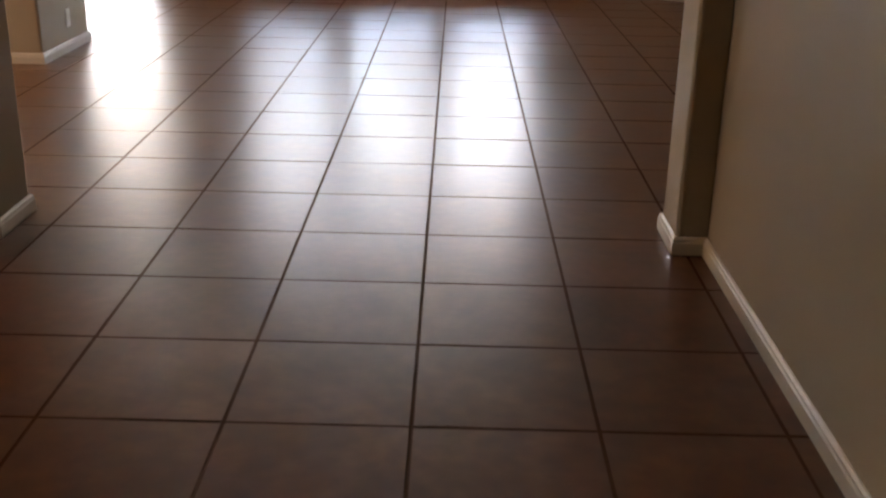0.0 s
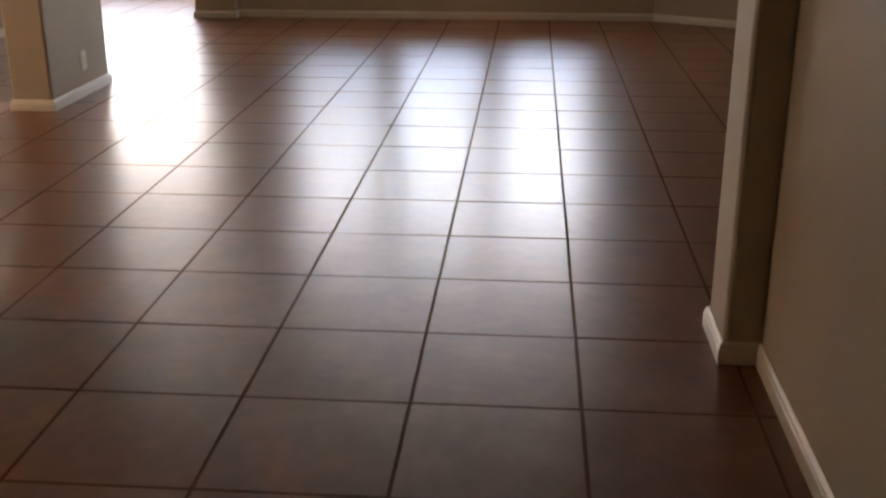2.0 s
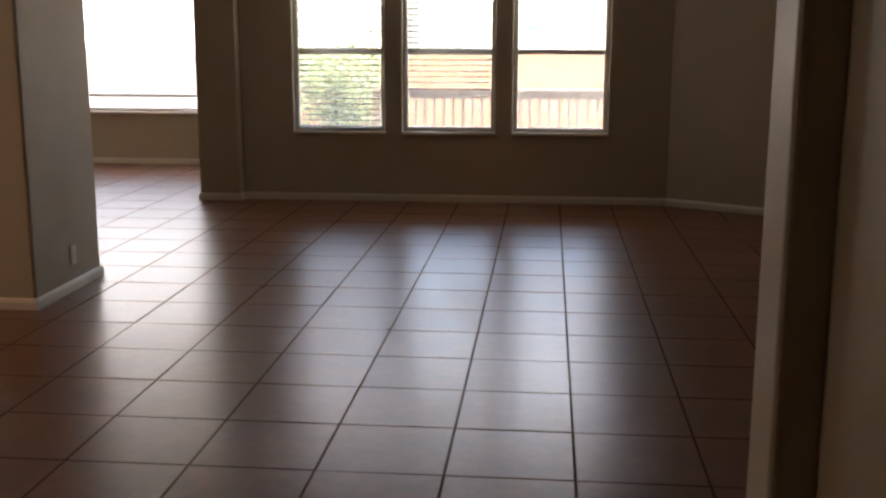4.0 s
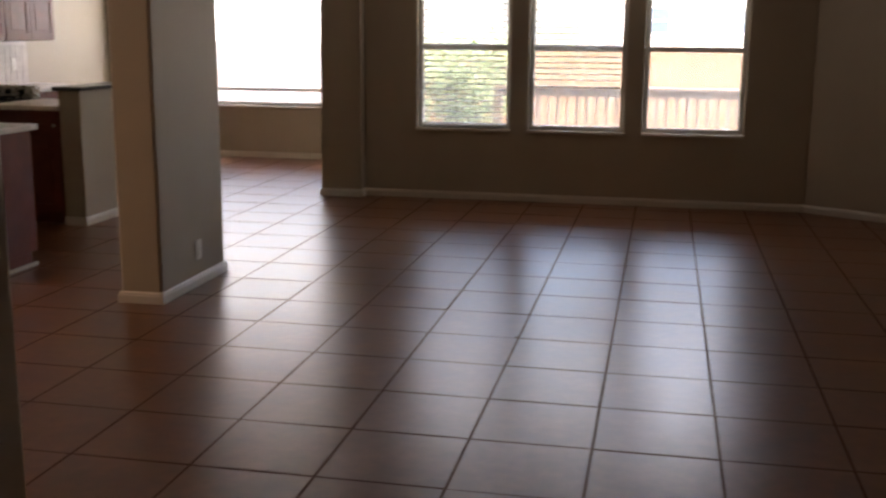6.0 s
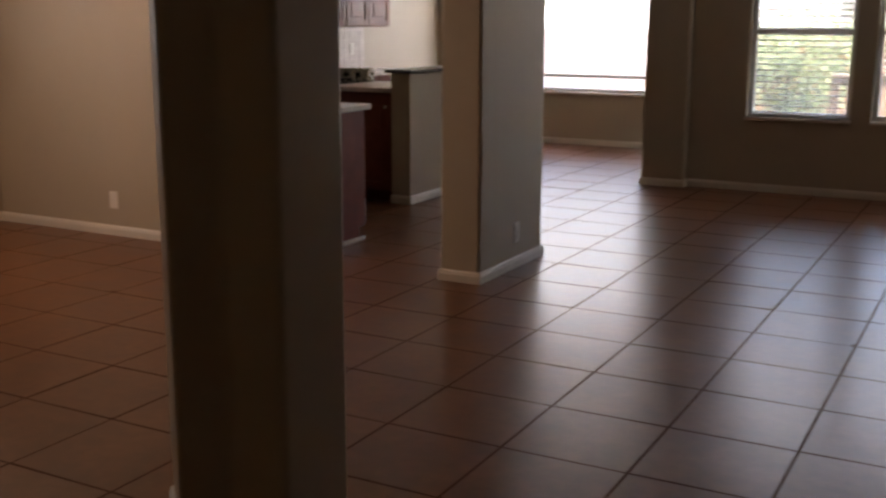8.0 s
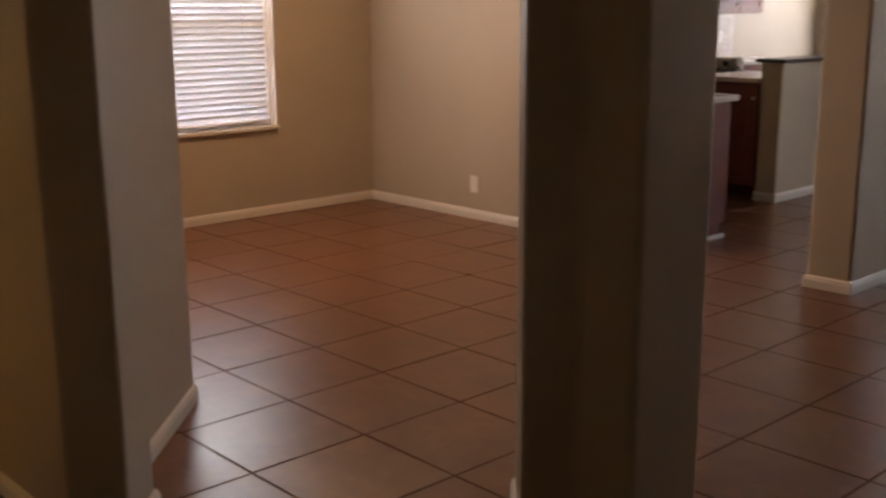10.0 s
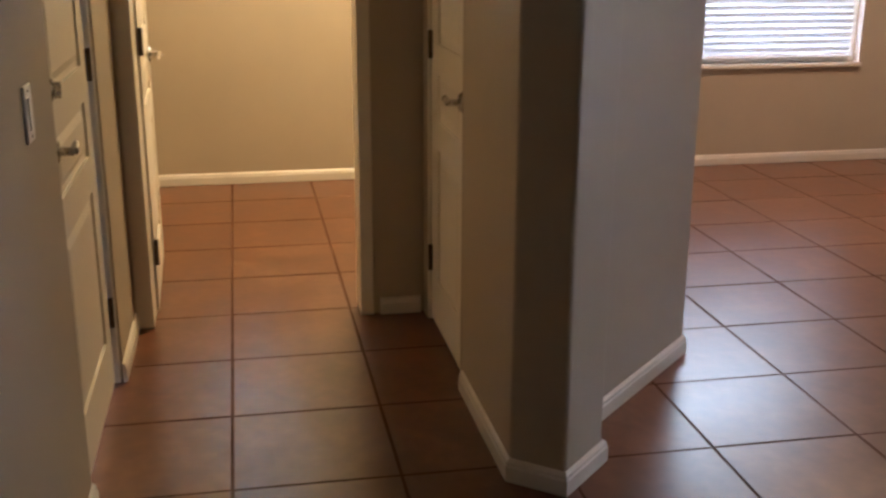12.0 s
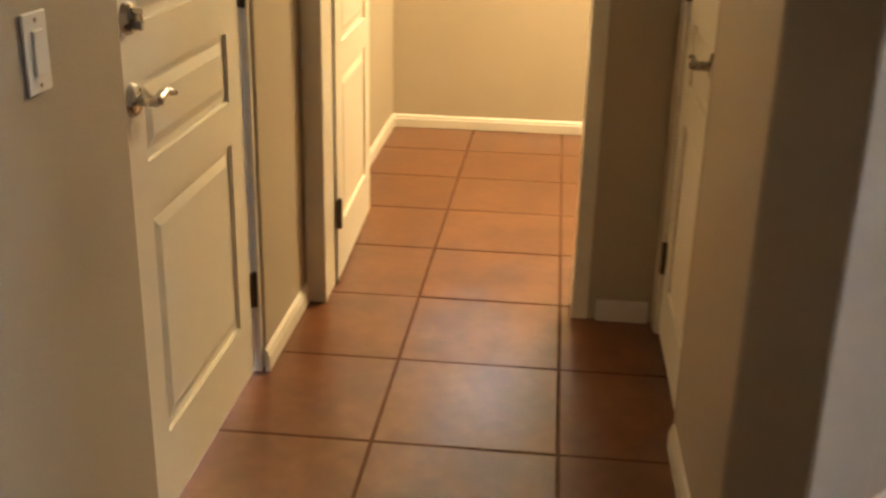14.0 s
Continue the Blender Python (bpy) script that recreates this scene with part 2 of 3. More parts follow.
def wall_with_holes(name, axis, a0, a1, b0, b1, holes, label, round_edges=0.0):
    """A wall along x or y from a0 to a1, between b0 and b1 across, with openings (from, to, sill, head)."""
    cuts = sorted({a0, a1, *[h[0] for h in holes], *[h[1] for h in holes]})
    zs = sorted({0.0, HIGH, *[h[2] for h in holes], *[h[3] for h in holes]})
    full = lambda i, k: 0 <= i < len(cuts) - 1 and 0 <= k < len(zs) - 1 and not any(
        h[0] <= (cuts[i] + cuts[i + 1]) / 2 <= h[1] and h[2] <= (zs[k] + zs[k + 1]) / 2 <= h[3] for h in holes)
    bm = bmesh.new()
    cache = {}

    def vert(a, b, z):
        key = (round(a, 4), round(b, 4), round(z, 4))
        if key not in cache:
            cache[key] = bm.verts.new((a, b, z) if axis == "x" else (b, a, z))
        return cache[key]

    for i in range(len(cuts) - 1):
        for k in range(len(zs) - 1):
            if not full(i, k):
                continue
            p, q, z, w = cuts[i], cuts[i + 1], zs[k], zs[k + 1]
            for b in (b0, b1):
                bm.faces.new([vert(p, b, z), vert(q, b, z), vert(q, b, w), vert(p, b, w)])
            for (di, dk), (c, d) in {(-1, 0): ((p, z), (p, w)), (1, 0): ((q, z), (q, w)), (0, -1): ((p, z), (q, z)), (0, 1): ((p, w), (q, w))}.items():
                if not full(i + di, k + dk):
                    bm.faces.new([vert(c[0], b0, c[1]), vert(d[0], b0, d[1]), vert(d[0], b1, d[1]), vert(c[0], b1, c[1])])
    return tagged(mesh_ob(name, bm, M_WALL, round_edges), label, "wall", kind="structure")


def solid_wall(name, pts, label, round_edges=0.012, top=HIGH):
    return tagged(mesh_ob(name, prism(pts, 0, top), M_WALL, round_edges), label, "wall", kind="structure")


BASE = ((0.0, 0.0), (0.014, 0.0), (0.014, 0.045), (0.0105, 0.050), (0.0105, 0.058), (0.005, 0.065), (0.0, 0.068))


def baseboard(pts, label="white painted baseboard along the wall"):
    """A moulded skirting swept along pts; the room lies to the left of the way."""
    ps = [Vector((x, y)) for x, y in pts]
    nor = []
    for i in range(len(ps) - 1):
        d = (ps[i + 1] - ps[i]).normalized()
        nor.append(Vector((-d.y, d.x)))
    bm = bmesh.new()
    rings = []
    for i, p in enumerate(ps):
        if i == 0:
            m = nor[0]
        elif i == len(ps) - 1:
            m = nor[-1]
        else:
            m = (nor[i - 1] + nor[i])
            m = m / max(m.dot(nor[i]), 0.2)
        rings.append([bm.verts.new((p.x + m.x * d, p.y + m.y * d, z)) for d, z in BASE])
    n = len(BASE)
    for a, b in zip(rings, rings[1:]):
        for k in range(n):
            bm.faces.new((a[k], a[(k + 1) % n], b[(k + 1) % n], b[k]))
    bm.faces.new(rings[0])
    bm.faces.new(rings[-1][::-1])
    return tagged(mesh_ob("baseboard", bm, M_TRIM, 0.0015), label, "baseboard", kind="structure")


# ---- structure: walls ----
WIN = ((-1.99, -1.145), (-0.98, -0.138), (0.022, 0.874))
wall_with_holes("wall_north", "x", -2.48, 1.42, 8.5, 8.66, [(a, b, 0.64, 2.12) for a, b in WIN], "greige painted wall with three windows", 0.01)
solid_wall("wall_corner", [(1.42, 8.5), (2.36, 7.93), (2.5, 7.86), (2.66, 7.86), (2.66, 8.66), (1.42, 8.66)], "greige painted angled corner wall", 0.004)
solid_wall("wall_east", [(2.5, 1.5), (2.66, 1.5), (2.66, 7.86), (2.5, 7.86)], "greige painted wall", 0)
solid_wall("wall_pilaster", [(-2.868, 8.385), (-2.485, 8.385), (-2.485, 8.66), (-2.868, 8.66)], "greige pilaster beside the breakfast nook opening", 0.015)
solid_wall("wall_nook_east", [(-2.868, 8.66), (-2.75, 8.66), (-2.75, 11.05), (-2.868, 11.05)], "greige painted nook wall", 0)
wall_with_holes("wall_nook_north", "x", -6.40, -2.75, 11.05, 11.21, [(-6.1, -3.2, 0.612, 2.15)], "tan painted nook wall below a wide window")
wall_with_holes("wall_west", "y", 4.6, 11.21, -6.83, -6.40, [], "greige painted kitchen outside wall")
wall_with_holes("wall_dining_west", "y", 0.99, 4.6, -6.83, -6.40, [(1.985, 3.505, 0.634, 2.12)], "tan painted outside wall with a deep window opening")
solid_wall("wall_partition", [(-6.40, 4.37), (-3.735, 4.37), (-3.735, 4.6), (-6.40, 4.6)], "greige painted wall between dining room and kitchen")
solid_wall("wall_angled", [(-3.325, 0.282), (-2.68, 0.286), (-2.577, 0.412), (-2.738, 0.57), (-2.828, 0.483), (-3.462, 1.117), (-6.40, 1.117), (-6.40, 0.985), (-3.55, 0.985), (-3.0, 0.42), (-3.325, 0.42)],
           "greige wall end with angled bullnose corners", 0.012)
wall_with_holes("wall_hall_north", "x", -4.05, -3.325, 0.282, 0.42, [(-3.98, -3.335, 0.0, 2.05)], "greige hall wall round a closet door", 0.006)
wall_with_holes("wall_hall_end", "y", -1.0, 0.985, -4.19, -4.05, [(-0.79, 0.06, 0.0, 2.06)], "greige wall round an open doorway", 0.006)
wall_with_holes("wall_hall_south", "x", -4.05, -1.6, -1.0, -0.815, [(-3.562, -2.742, 0.0, 2.06)], "greige hall wall with a light switch and a door", 0.012)
solid_wall("wall_entry_west", [(-1.75, -4.0), (-1.6, -4.0), (-1.6, -1.0), (-1.75, -1.0)], "greige entry wall")
solid_wall("wall_entry_east", [(0.984, -4.0), (1.12, -4.0), (1.12, 1.238), (0.984, 1.238)], "greige entry wall", 0)
solid_wall("wall_wing", [(0.875, 1.238), (2.66, 1.238), (2.66, 1.5), (0.875, 1.5)], "greige wall end with bullnose corner", 0.02)
solid_wall("wall_entry_south", [(-1.75, -4.16), (1.12, -4.16), (1.12, -4.0), (-1.75, -4.0)], "greige entry wall", 0)
solid_wall("column_angled", [(-1.80, 1.15), (-1.69, 1.24), (-1.508, 1.24), (-1.508, 1.54), (-1.92, 1.54), (-2.055, 1.40)], "greige wall column with bullnose corners", 0.02)
solid_wall("column_square", [(-2.725, 4.337), (-2.482, 4.337), (-2.482, 5.216), (-2.725, 5.216)], "greige wall column with an outlet", 0.018)
wall_with_holes("wall_utility_west", "y", -1.03, 0.985, -6.55, -6.40, [(-0.74, -0.09, 1.15, 2.1)], "warm lit cream wall")
solid_wall("wall_utility_south", [(-6.40, -1.03), (-4.19, -1.03), (-4.19, -0.89), (-6.40, -0.89)], "warm lit cream wall", 0)
tagged(mesh_ob("ceiling", boxes((-6.83, 2.66, -4.16, 11.63, HIGH, HIGH + 0.12)), M_CEIL), "flat white painted ceiling", "ceiling", kind="structure")

# baseboards, the room on the left of each way
baseboard([(0.984, -4.0), (0.984, 1.238), (0.875, 1.238), (0.875, 1.5), (2.5, 1.5)])
baseboard([(2.5, 1.52), (2.5, 7.86), (2.36, 7.93), (1.42, 8.5), (-2.485, 8.5), (-2.485, 8.385), (-2.868, 8.385), (-2.868, 11.05), (-6.40, 11.05)])
baseboard([(-2.725, 5.216), (-2.482, 5.216), (-2.482, 4.337), (-2.725, 4.337), (-2.725, 5.216)])
baseboard([(-3.735, 4.6), (-3.735, 4.37), (-6.40, 4.37), (-6.40, 1.117), (-3.462, 1.117), (-2.828, 0.483), (-2.738, 0.57), (-2.577, 0.412), (-2.68, 0.286), (-3.295, 0.282)])
baseboard([(-1.92, 1.54), (-1.508, 1.54), (-1.508, 1.24), (-1.69, 1.24), (-1.80, 1.15), (-2.055, 1.40), (-1.92, 1.54)])
baseboard([(-4.05, 0.27), (-4.05, 0.11)])
baseboard([(-4.05, -0.815), (-3.545, -0.815)])
baseboard([(-2.74, -0.815), (-1.6, -0.815), (-1.6, -4.0)])
baseboard([(-4.19, -0.89), (-6.40, -0.89), (-6.40, 0.985)][::-1])


# ---- windows and blinds ----
def window(name, m, w, z0, z1, mid, label, rail=0.045, screen=None):
    """A sash window in an opening w wide, its sill at z0; local x runs along the wall, y points outdoors."""
    top = empty(name, m, label, "window", kind="structure")
    f = 0.04
    part("window_frame", boxes((0, f, 0.06, 0.13, z0, z1), (w - f, w, 0.06, 0.13, z0, z1), (f, w - f, 0.06, 0.13, z1 - f, z1), (f, w - f, 0.06, 0.13, z0, z0 + f)), M_VINYL, top, bevel=0.004)
    part("meeting_rail", boxes((f, w - f, 0.075, 0.12, mid - rail / 2, mid + rail / 2)), M_VINYL, top, bevel=0.004)
    part("window_sill", boxes((-0.008, w + 0.008, -0.03, 0.06, z0 - 0.024, z0 + 0.001)), M_TRIM, top, bevel=0.005)
    for a, b in ((z0 + f, mid - rail / 2), (mid + rail / 2, z1 - f)):
        p = part("pane", boxes((f, w - f, 0.094, 0.099, a, b)), M_GLASS, top)
        p.visible_shadow = False
    # added veil: glare over the view, built as a pale sheet
    if screen:
        part("haze_veil", boxes((f, w - f, 0.126, 0.127, z0 + f, mid if screen == M_HAZE else z1 - f)), screen, top, "pale see-through sheet added to haze the view")
    return top


def blind(m, w, ztop, zbot, pitch, depth, tilt, label, thick=0.003, stacked=0):
    """A horizontal blind: headrail, slats, bottom rail and cords; local x along the wall."""
    top = empty("window_blind", m, label, "blind", "window blinds")
    part("headrail", boxes((0, w, -0.02, 0.025, ztop - 0.045, ztop)), M_SLAT, top, bevel=0.003)
    bm = bmesh.new()
    n = 5
    rows = []
    for k in range(n):
        u = (k / (n - 1) - 0.5) * depth
        crown = 0.1 * depth * (1 - (2 * k / (n - 1) - 1) ** 2)
        y, z = u * math.cos(tilt) - crown * math.sin(tilt), u * math.sin(tilt) + crown * math.cos(tilt)
        rows.append([(bm.verts.new((x, y, z)), bm.verts.new((x, y, z - thick))) for x in (0.006, w - 0.006)])
    for a, b in zip(rows, rows[1:]):
        for s in (0, 1):
            bm.faces.new((a[0][s], a[1][s], b[1][s], b[0][s]))
        for e in (0, 1):
            bm.faces.new((a[e][0], a[e][1], b[e][1], b[e][0]))
    for a in (rows[0], rows[-1]):
        bm.faces.new((a[0][0], a[1][0], a[1][1], a[0][1]))
    first = part("slat", bm, M_SLAT if thick > 0.0025 else M_THIN_SLAT, top)
    z = ztop - 0.06
    first.location = (0, 0, z)
    while z - pitch > zbot + 0.02:
        z -= pitch
        s = new("slat", first.data)
        s.parent, s.location = top, (0, 0, z)
    part("bottom_rail", boxes((0.004, w - 0.004, -depth / 2, depth / 2, zbot, zbot + 0.014)), M_SLAT, top, bevel=0.003)
    for x in (0.14 * w, 0.86 * w):
        part("ladder_cord", tube(bmesh.new(), (x, -depth / 2, zbot), (x, -depth / 2, ztop - 0.03), 0.0012, 6), M_SLAT, top)
    return top


for i, (a, b) in enumerate(WIN):
    window("window_%d" % (i + 1), pose(a, 8.5, 0), b - a, 0.642, 2.118, 1.362, "white vinyl sash window looking onto a deck", screen=M_HAZE)
for (a, b), low, lab in ((WIN[0], 0.66, "fully lowered white mini blind in a sash window"), (WIN[1], 1.02, "half lowered white mini blind in a sash window")):
    blind(pose(a + 0.045, 8.53, 0), b - a - 0.09, 2.10, low, 0.050, 0.05, radians(-10), lab, 0.002)
window("window_4", pose(-6.1, 11.05, 0), 2.9, 0.614, 2.148, 0.80, "wide white nook window with bright daylight", 0.035, M_GLARE)
window("window_5", pose(-6.40, 1.985, 0, 0, 0, 90), 1.52, 0.636, 2.118, 1.38, "white sash window behind a blind", screen=M_HAZE)
blind(pose(-6.43, 2.035, 0, 0, 0, 90), 1.42, 2.10, 0.668, 0.043, 0.060, radians(-66), "lowered white slatted blind in the dining room window", 0.003)
window("window_6", pose(-6.40, -0.74, 0, 0, 0, 90), 0.65, 1.152, 2.098, 1.66, "small white sash window in a warm lit room")
blind(pose(-6.43, -0.72, 0, 0, 0, 90), 0.61, 2.08, 1.18, 0.044, 0.05, radians(-45), "closed white slatted blind in a small window", 0.003)


# ---- doors ----
def lever(parent, x, y, z, way, out, name="door_lever"):
    """A lever handle: rose, neck and curved grip. way: -1 or 1 along x; out: -1 or 1 along y."""
    bm = bmesh.new()
    tube(bm, (x, y, z), (x, y + out * 0.012, z), 0.033, 20, 0.028)
    tube(bm, (x, y + out * 0.01, z), (x, y + out * 0.05, z), 0.011)
    pts = [(x + way * 0.115 * k / 5, y + out * (0.05 - 0.008 * (k / 5) ** 2), z + 0.010 * math.sin(k / 5 * 4.2)) for k in range(6)]
    for k in range(5):
        tube(bm, pts[k], pts[k + 1], 0.0105 - 0.001 * k, 10, 0.0095 - 0.001 * k)
    return part(name, bm, M_STEEL, parent, "satin nickel lever handle", 0.0015, True)


def panel_door(name, m, w, label, lever_x, way, hinge_x, dead=False, back=False, h=2.03):
    """A moulded white door leaf, local x along it from 0 to w, its front face at y = 0 towards -y."""
    top = empty(name, m, label, "door", kind="structure")
    t, st = 0.036, min(0.12, w * 0.19)
    rows = ((0.188, 0.684), (0.79, 0.955), (1.06, 1.87))
    faces = (0, t) if back else (0,)
    bm = boxes((0, w, 0.009, t - 0.009, 0.012, h), (0, st, 0, t, 0.012, h), (w - st, w, 0, t, 0.012, h))
    zs = [0.012] + [z for r in rows for z in r] + [h]
    for a, b in zip(zs[::2], zs[1::2]):
        box(bm, st, w - st, 0, t, a, b)
    part("leaf", bm, M_DOOR, top)
    for a, b in rows:
        for s in ((1,) if not back else (1, -1)):
            pb = bmesh.new()
            y0, y1 = (0.010, 0.002) if s == 1 else (t - 0.010, t - 0.002)
            o = [pb.verts.new((x, y0, z)) for x, z in ((st, a), (w - st, a), (w - st, b), (st, b))]
            g = 0.016
            r1 = [pb.verts.new((x, y0, z)) for x, z in ((st + g, a + g), (w - st - g, a + g), (w - st - g, b - g), (st + g, b - g))]
            g = 0.042
            r2 = [pb.verts.new((x, y1, z)) for x, z in ((st + g, a + g), (w - st - g, a + g), (w - st - g, b - g), (st + g, b - g))]
            lip = [pb.verts.new((x, 0.001 if s == 1 else t - 0.001, z)) for x, z in ((st - 0.001, a - 0.001), (w - st + 0.001, a - 0.001), (w - st + 0.001, b + 0.001), (st - 0.001, b + 0.001))]
            for p, q in ((lip, o), (o, r1), (r1, r2)):
                for k in range(4):
                    pb.faces.new((p[k], p[(k + 1) % 4], q[(k + 1) % 4], q[k]))
            pb.faces.new(r2)
            part("panel", pb, M_DOOR, top, bevel=0.002)
    lever(top, lever_x, 0, 0.925, way, -1)
    if back:
        lever(top, lever_x, t, 0.925, way, 1)
    if dead:
        d = tube(bmesh.new(), (lever_x, 0, 1.075), (lever_x, -0.014, 1.075), 0.031, 20, 0.026)
        box(d, lever_x - 0.005, lever_x + 0.005, -0.032, -0.012, 1.055, 1.095)
        part("deadbolt", d, M_STEEL, top, "satin nickel deadbolt", 0.0015, False)
    for z in (0.25, 1.05, 1.82):
        hb = boxes((hinge_x - 0.016, hinge_x + 0.016, -0.004, 0.002, z - 0.048, z + 0.048))
        tube(hb, (hinge_x, -0.008, z - 0.05), (hinge_x, -0.008, z + 0.05), 0.007, 10)
        part("hinge", hb, M_BRONZE, top, "dark metal hinge")
    return top


# hall closet door; local x runs from hinge side to lever side, front faces the hall (-y)
panel_door("door_1", pose(-3.962, 0.300, 0), 0.612, "closed white panel closet door with nickel lever", 0.552, -1, 0.0)
# door with deadbolt in the south hall wall, front faces +y
panel_door("door_2", pose(-2.762, -0.840, 0, 0, 0, 180), 0.776, "closed white panel door with lever and deadbolt", 0.062, 1, 0.776, True)
# open door into the warm lit room
panel_door("door_3", pose(-4.205, -0.740, 0, 0, 0, 182), 0.77, "white panel door standing open into a warm lit room", 0.71, -1, 0.0, False, True)
for nm, bs in (("door_frame_closet", ((-3.987, -3.964, 0.286, 0.40, 0, 2.06), (-3.347, -3.322, 0.286, 0.40, 0, 2.06), (-3.962, -3.347, 0.286, 0.40, 2.035, 2.06))),
               ("door_frame_south", ((-3.568, -3.543, -0.985, -0.823, 0, 2.07), (-2.760, -2.736, -0.985, -0.830, 0, 2.07), (-3.543, -2.760, -0.985, -0.823, 2.04, 2.07))),
               ("door_frame_utility", ((-4.195, -4.043, -0.812, -0.748, 0, 2.09), (-4.195, -4.043, 0.035, 0.085, 0, 2.09), (-4.195, -4.043, -0.748, 0.035, 2.04, 2.09)))):
    tagged(mesh_ob(nm, boxes(*bs), M_DOOR, 0.004), "white painted door frame", "door frame", kind="structure")


# ---- wall plates ----
def plate(m, kind_):
    """A wall plate in the local xz plane, its face towards -y."""
    if kind_ == "switch":
        top = empty("light_switch", m, "white rocker light switch plate on the hall wall", "light switch")
        part("plate", boxes((-0.036, 0.036, -0.006, 0, -0.059, 0.059)), M_PLASTIC, top, bevel=0.003)
        part("rocker", boxes((-0.016, 0.016, -0.010, -0.004, -0.033, 0.033)), M_PLASTIC, top, bevel=0.002)
    else:
        top = empty("wall_outlet", m, "white duplex outlet plate low on the wall", "outlet", "wall outlets")
        part("plate", boxes((-0.036, 0.036, -0.006, 0, -0.059, 0.059)), M_PLASTIC, top, bevel=0.003)
        for z in (-0.022, 0.022):
            part("receptacle", boxes((-0.016, 0.016, -0.009, -0.004, z - 0.015, z + 0.015)), M_PLASTIC, top, bevel=0.004)
    for z in ((-0.047, 0.047) if kind_ == "switch" else (0,)):
        part("screw", tube(bmesh.new(), (0, -0.005, z), (0, -0.0105 if kind_ != "switch" else -0.0075, z), 0.0035, 10), M_STEEL, top)


plate(pose(-2.42, -0.815, 1.085, 0, 0, 180), "switch")
plate(pose(-2.482, 4.83, 0.215, 0, 0, 90), "outlet")
plate(pose(-5.27, 4.37, 0.245, 0, 0, 0), "outlet")
plate(pose(-6.387, 9.05, 1.13, 0, 0, 90), "outlet")


# ---- ceiling fixtures: utility room, and one added for the dining fill ----
def dome(x, y):
    top = empty("ceiling_light", pose(x, y, HIGH), "unseen round frosted ceiling light, switched on", "ceiling light", "ceiling lights")
    part("base", tube(bmesh.new(), (0, 0, -0.03), (0, 0, 0), 0.19, 28), M_STEEL, top, bevel=0.004)
    bm = bmesh.new()
    bmesh.ops.create_uvsphere(bm, u_segments=24, v_segments=12, radius=0.17)
    bmesh.ops.delete(bm, geom=[v for v in bm.verts if v.co.z > 0.01], context="VERTS")
    for v in bm.verts:
        v.co.z = v.co.z * 0.45 - 0.03
    part("diffuser", bm, M_LAMP, top, "lit frosted glass", 0, True)


dome(-5.6, 0.45)
# unseen fixture, added to go with the dining fill lamp
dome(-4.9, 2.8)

# ---- kitchen ----
def cabinet(name, m, w, d, h, doors, label, toe=0.09, group="kitchen cabinets"):
    """A cabinet unit: local x along its front, front at y = 0 facing -y, body behind."""
    top = empty(name, m, label, "cabinet", group)
    bs = [(0, w, 0.02, d, toe, h)]
    if toe:
        bs.append((0.0, w, 0.08, d, 0, toe))
    part("body", boxes(*bs), M_CAB, top, bevel=0.002)
    dw = w / doors
    for i in range(doors):
        x0, x1 = i * dw + 0.004, (i + 1) * dw - 0.004
        z0, z1 = toe + 0.012, h - 0.01
        s = 0.06
        bm = boxes((x0, x0 + s, 0, 0.02, z0, z1), (x1 - s, x1, 0, 0.02, z0, z1), (x0 + s, x1 - s, 0, 0.02, z0, z0 + s), (x0 + s, x1 - s, 0, 0.02, z1 - s, z1), (x0 + s, x1 - s, 0.009, 0.018, z0 + s, z1 - s))
        dr = part("door", bm, M_CAB, top, bevel=0.002)
        part("raised_panel", boxes((x0 + s + 0.03, x1 - s - 0.03, 0.003, 0.012, z0 + s + 0.03, z1 - s - 0.03)), M_CAB, dr, bevel=0.006)
        if toe:
            part("knob", tube(bmesh.new(), (x1 - 0.03, 0.0, z1 - 0.1 if toe else z0 + 0.1), (x1 - 0.03, -0.025, z1 - 0.1 if toe else z0 + 0.1), 0.008, 12, 0.014), M_STEEL, dr)
    return top


# run against the dining partition, its end panel showing
for k in range(3):
    cabinet("base_cabinet", pose(-3.73 - 0.89 * k, 5.13, 0, 0, 0, 180), 0.89, 0.53, 0.865, 2, "dark cherry wood base cabinet against the kitchen partition")
tagged(mesh_ob("countertop", boxes((-6.4, -3.70, 4.6, 5.17, 0.868, 0.905)), M_COUNTER, 0.006), "pale laminate countertop on cherry cabinets", "countertop")
tagged(mesh_ob("toe_trim", boxes((-3.727, -3.716, 4.61, 5.10, 0.0, 0.026)), M_TRIM, 0.003), "white painted trim at the foot of a cabinet end", "baseboard", kind="structure")
# peninsula behind the half wall
cabinet("base_cabinet", pose(-4.905, 6.42, 0), 0.59, 0.75, 0.88, 1, "dark cherry wood base cabinet beside the half wall")
cabinet("base_cabinet", pose(-6.395, 6.42, 0), 0.72, 0.75, 0.88, 2, "dark cherry wood base cabinet beside the stove")
tagged(mesh_ob("countertop", boxes((-4.905, -4.315, 6.38, 7.18, 0.883, 0.92)), M_COUNTER, 0.006), "pale laminate countertop beside the half wall", "countertop")
tagged(mesh_ob("countertop", boxes((-6.398, -5.675, 6.38, 7.18, 0.883, 0.92)), M_COUNTER, 0.006), "pale laminate countertop beside the stove", "countertop")


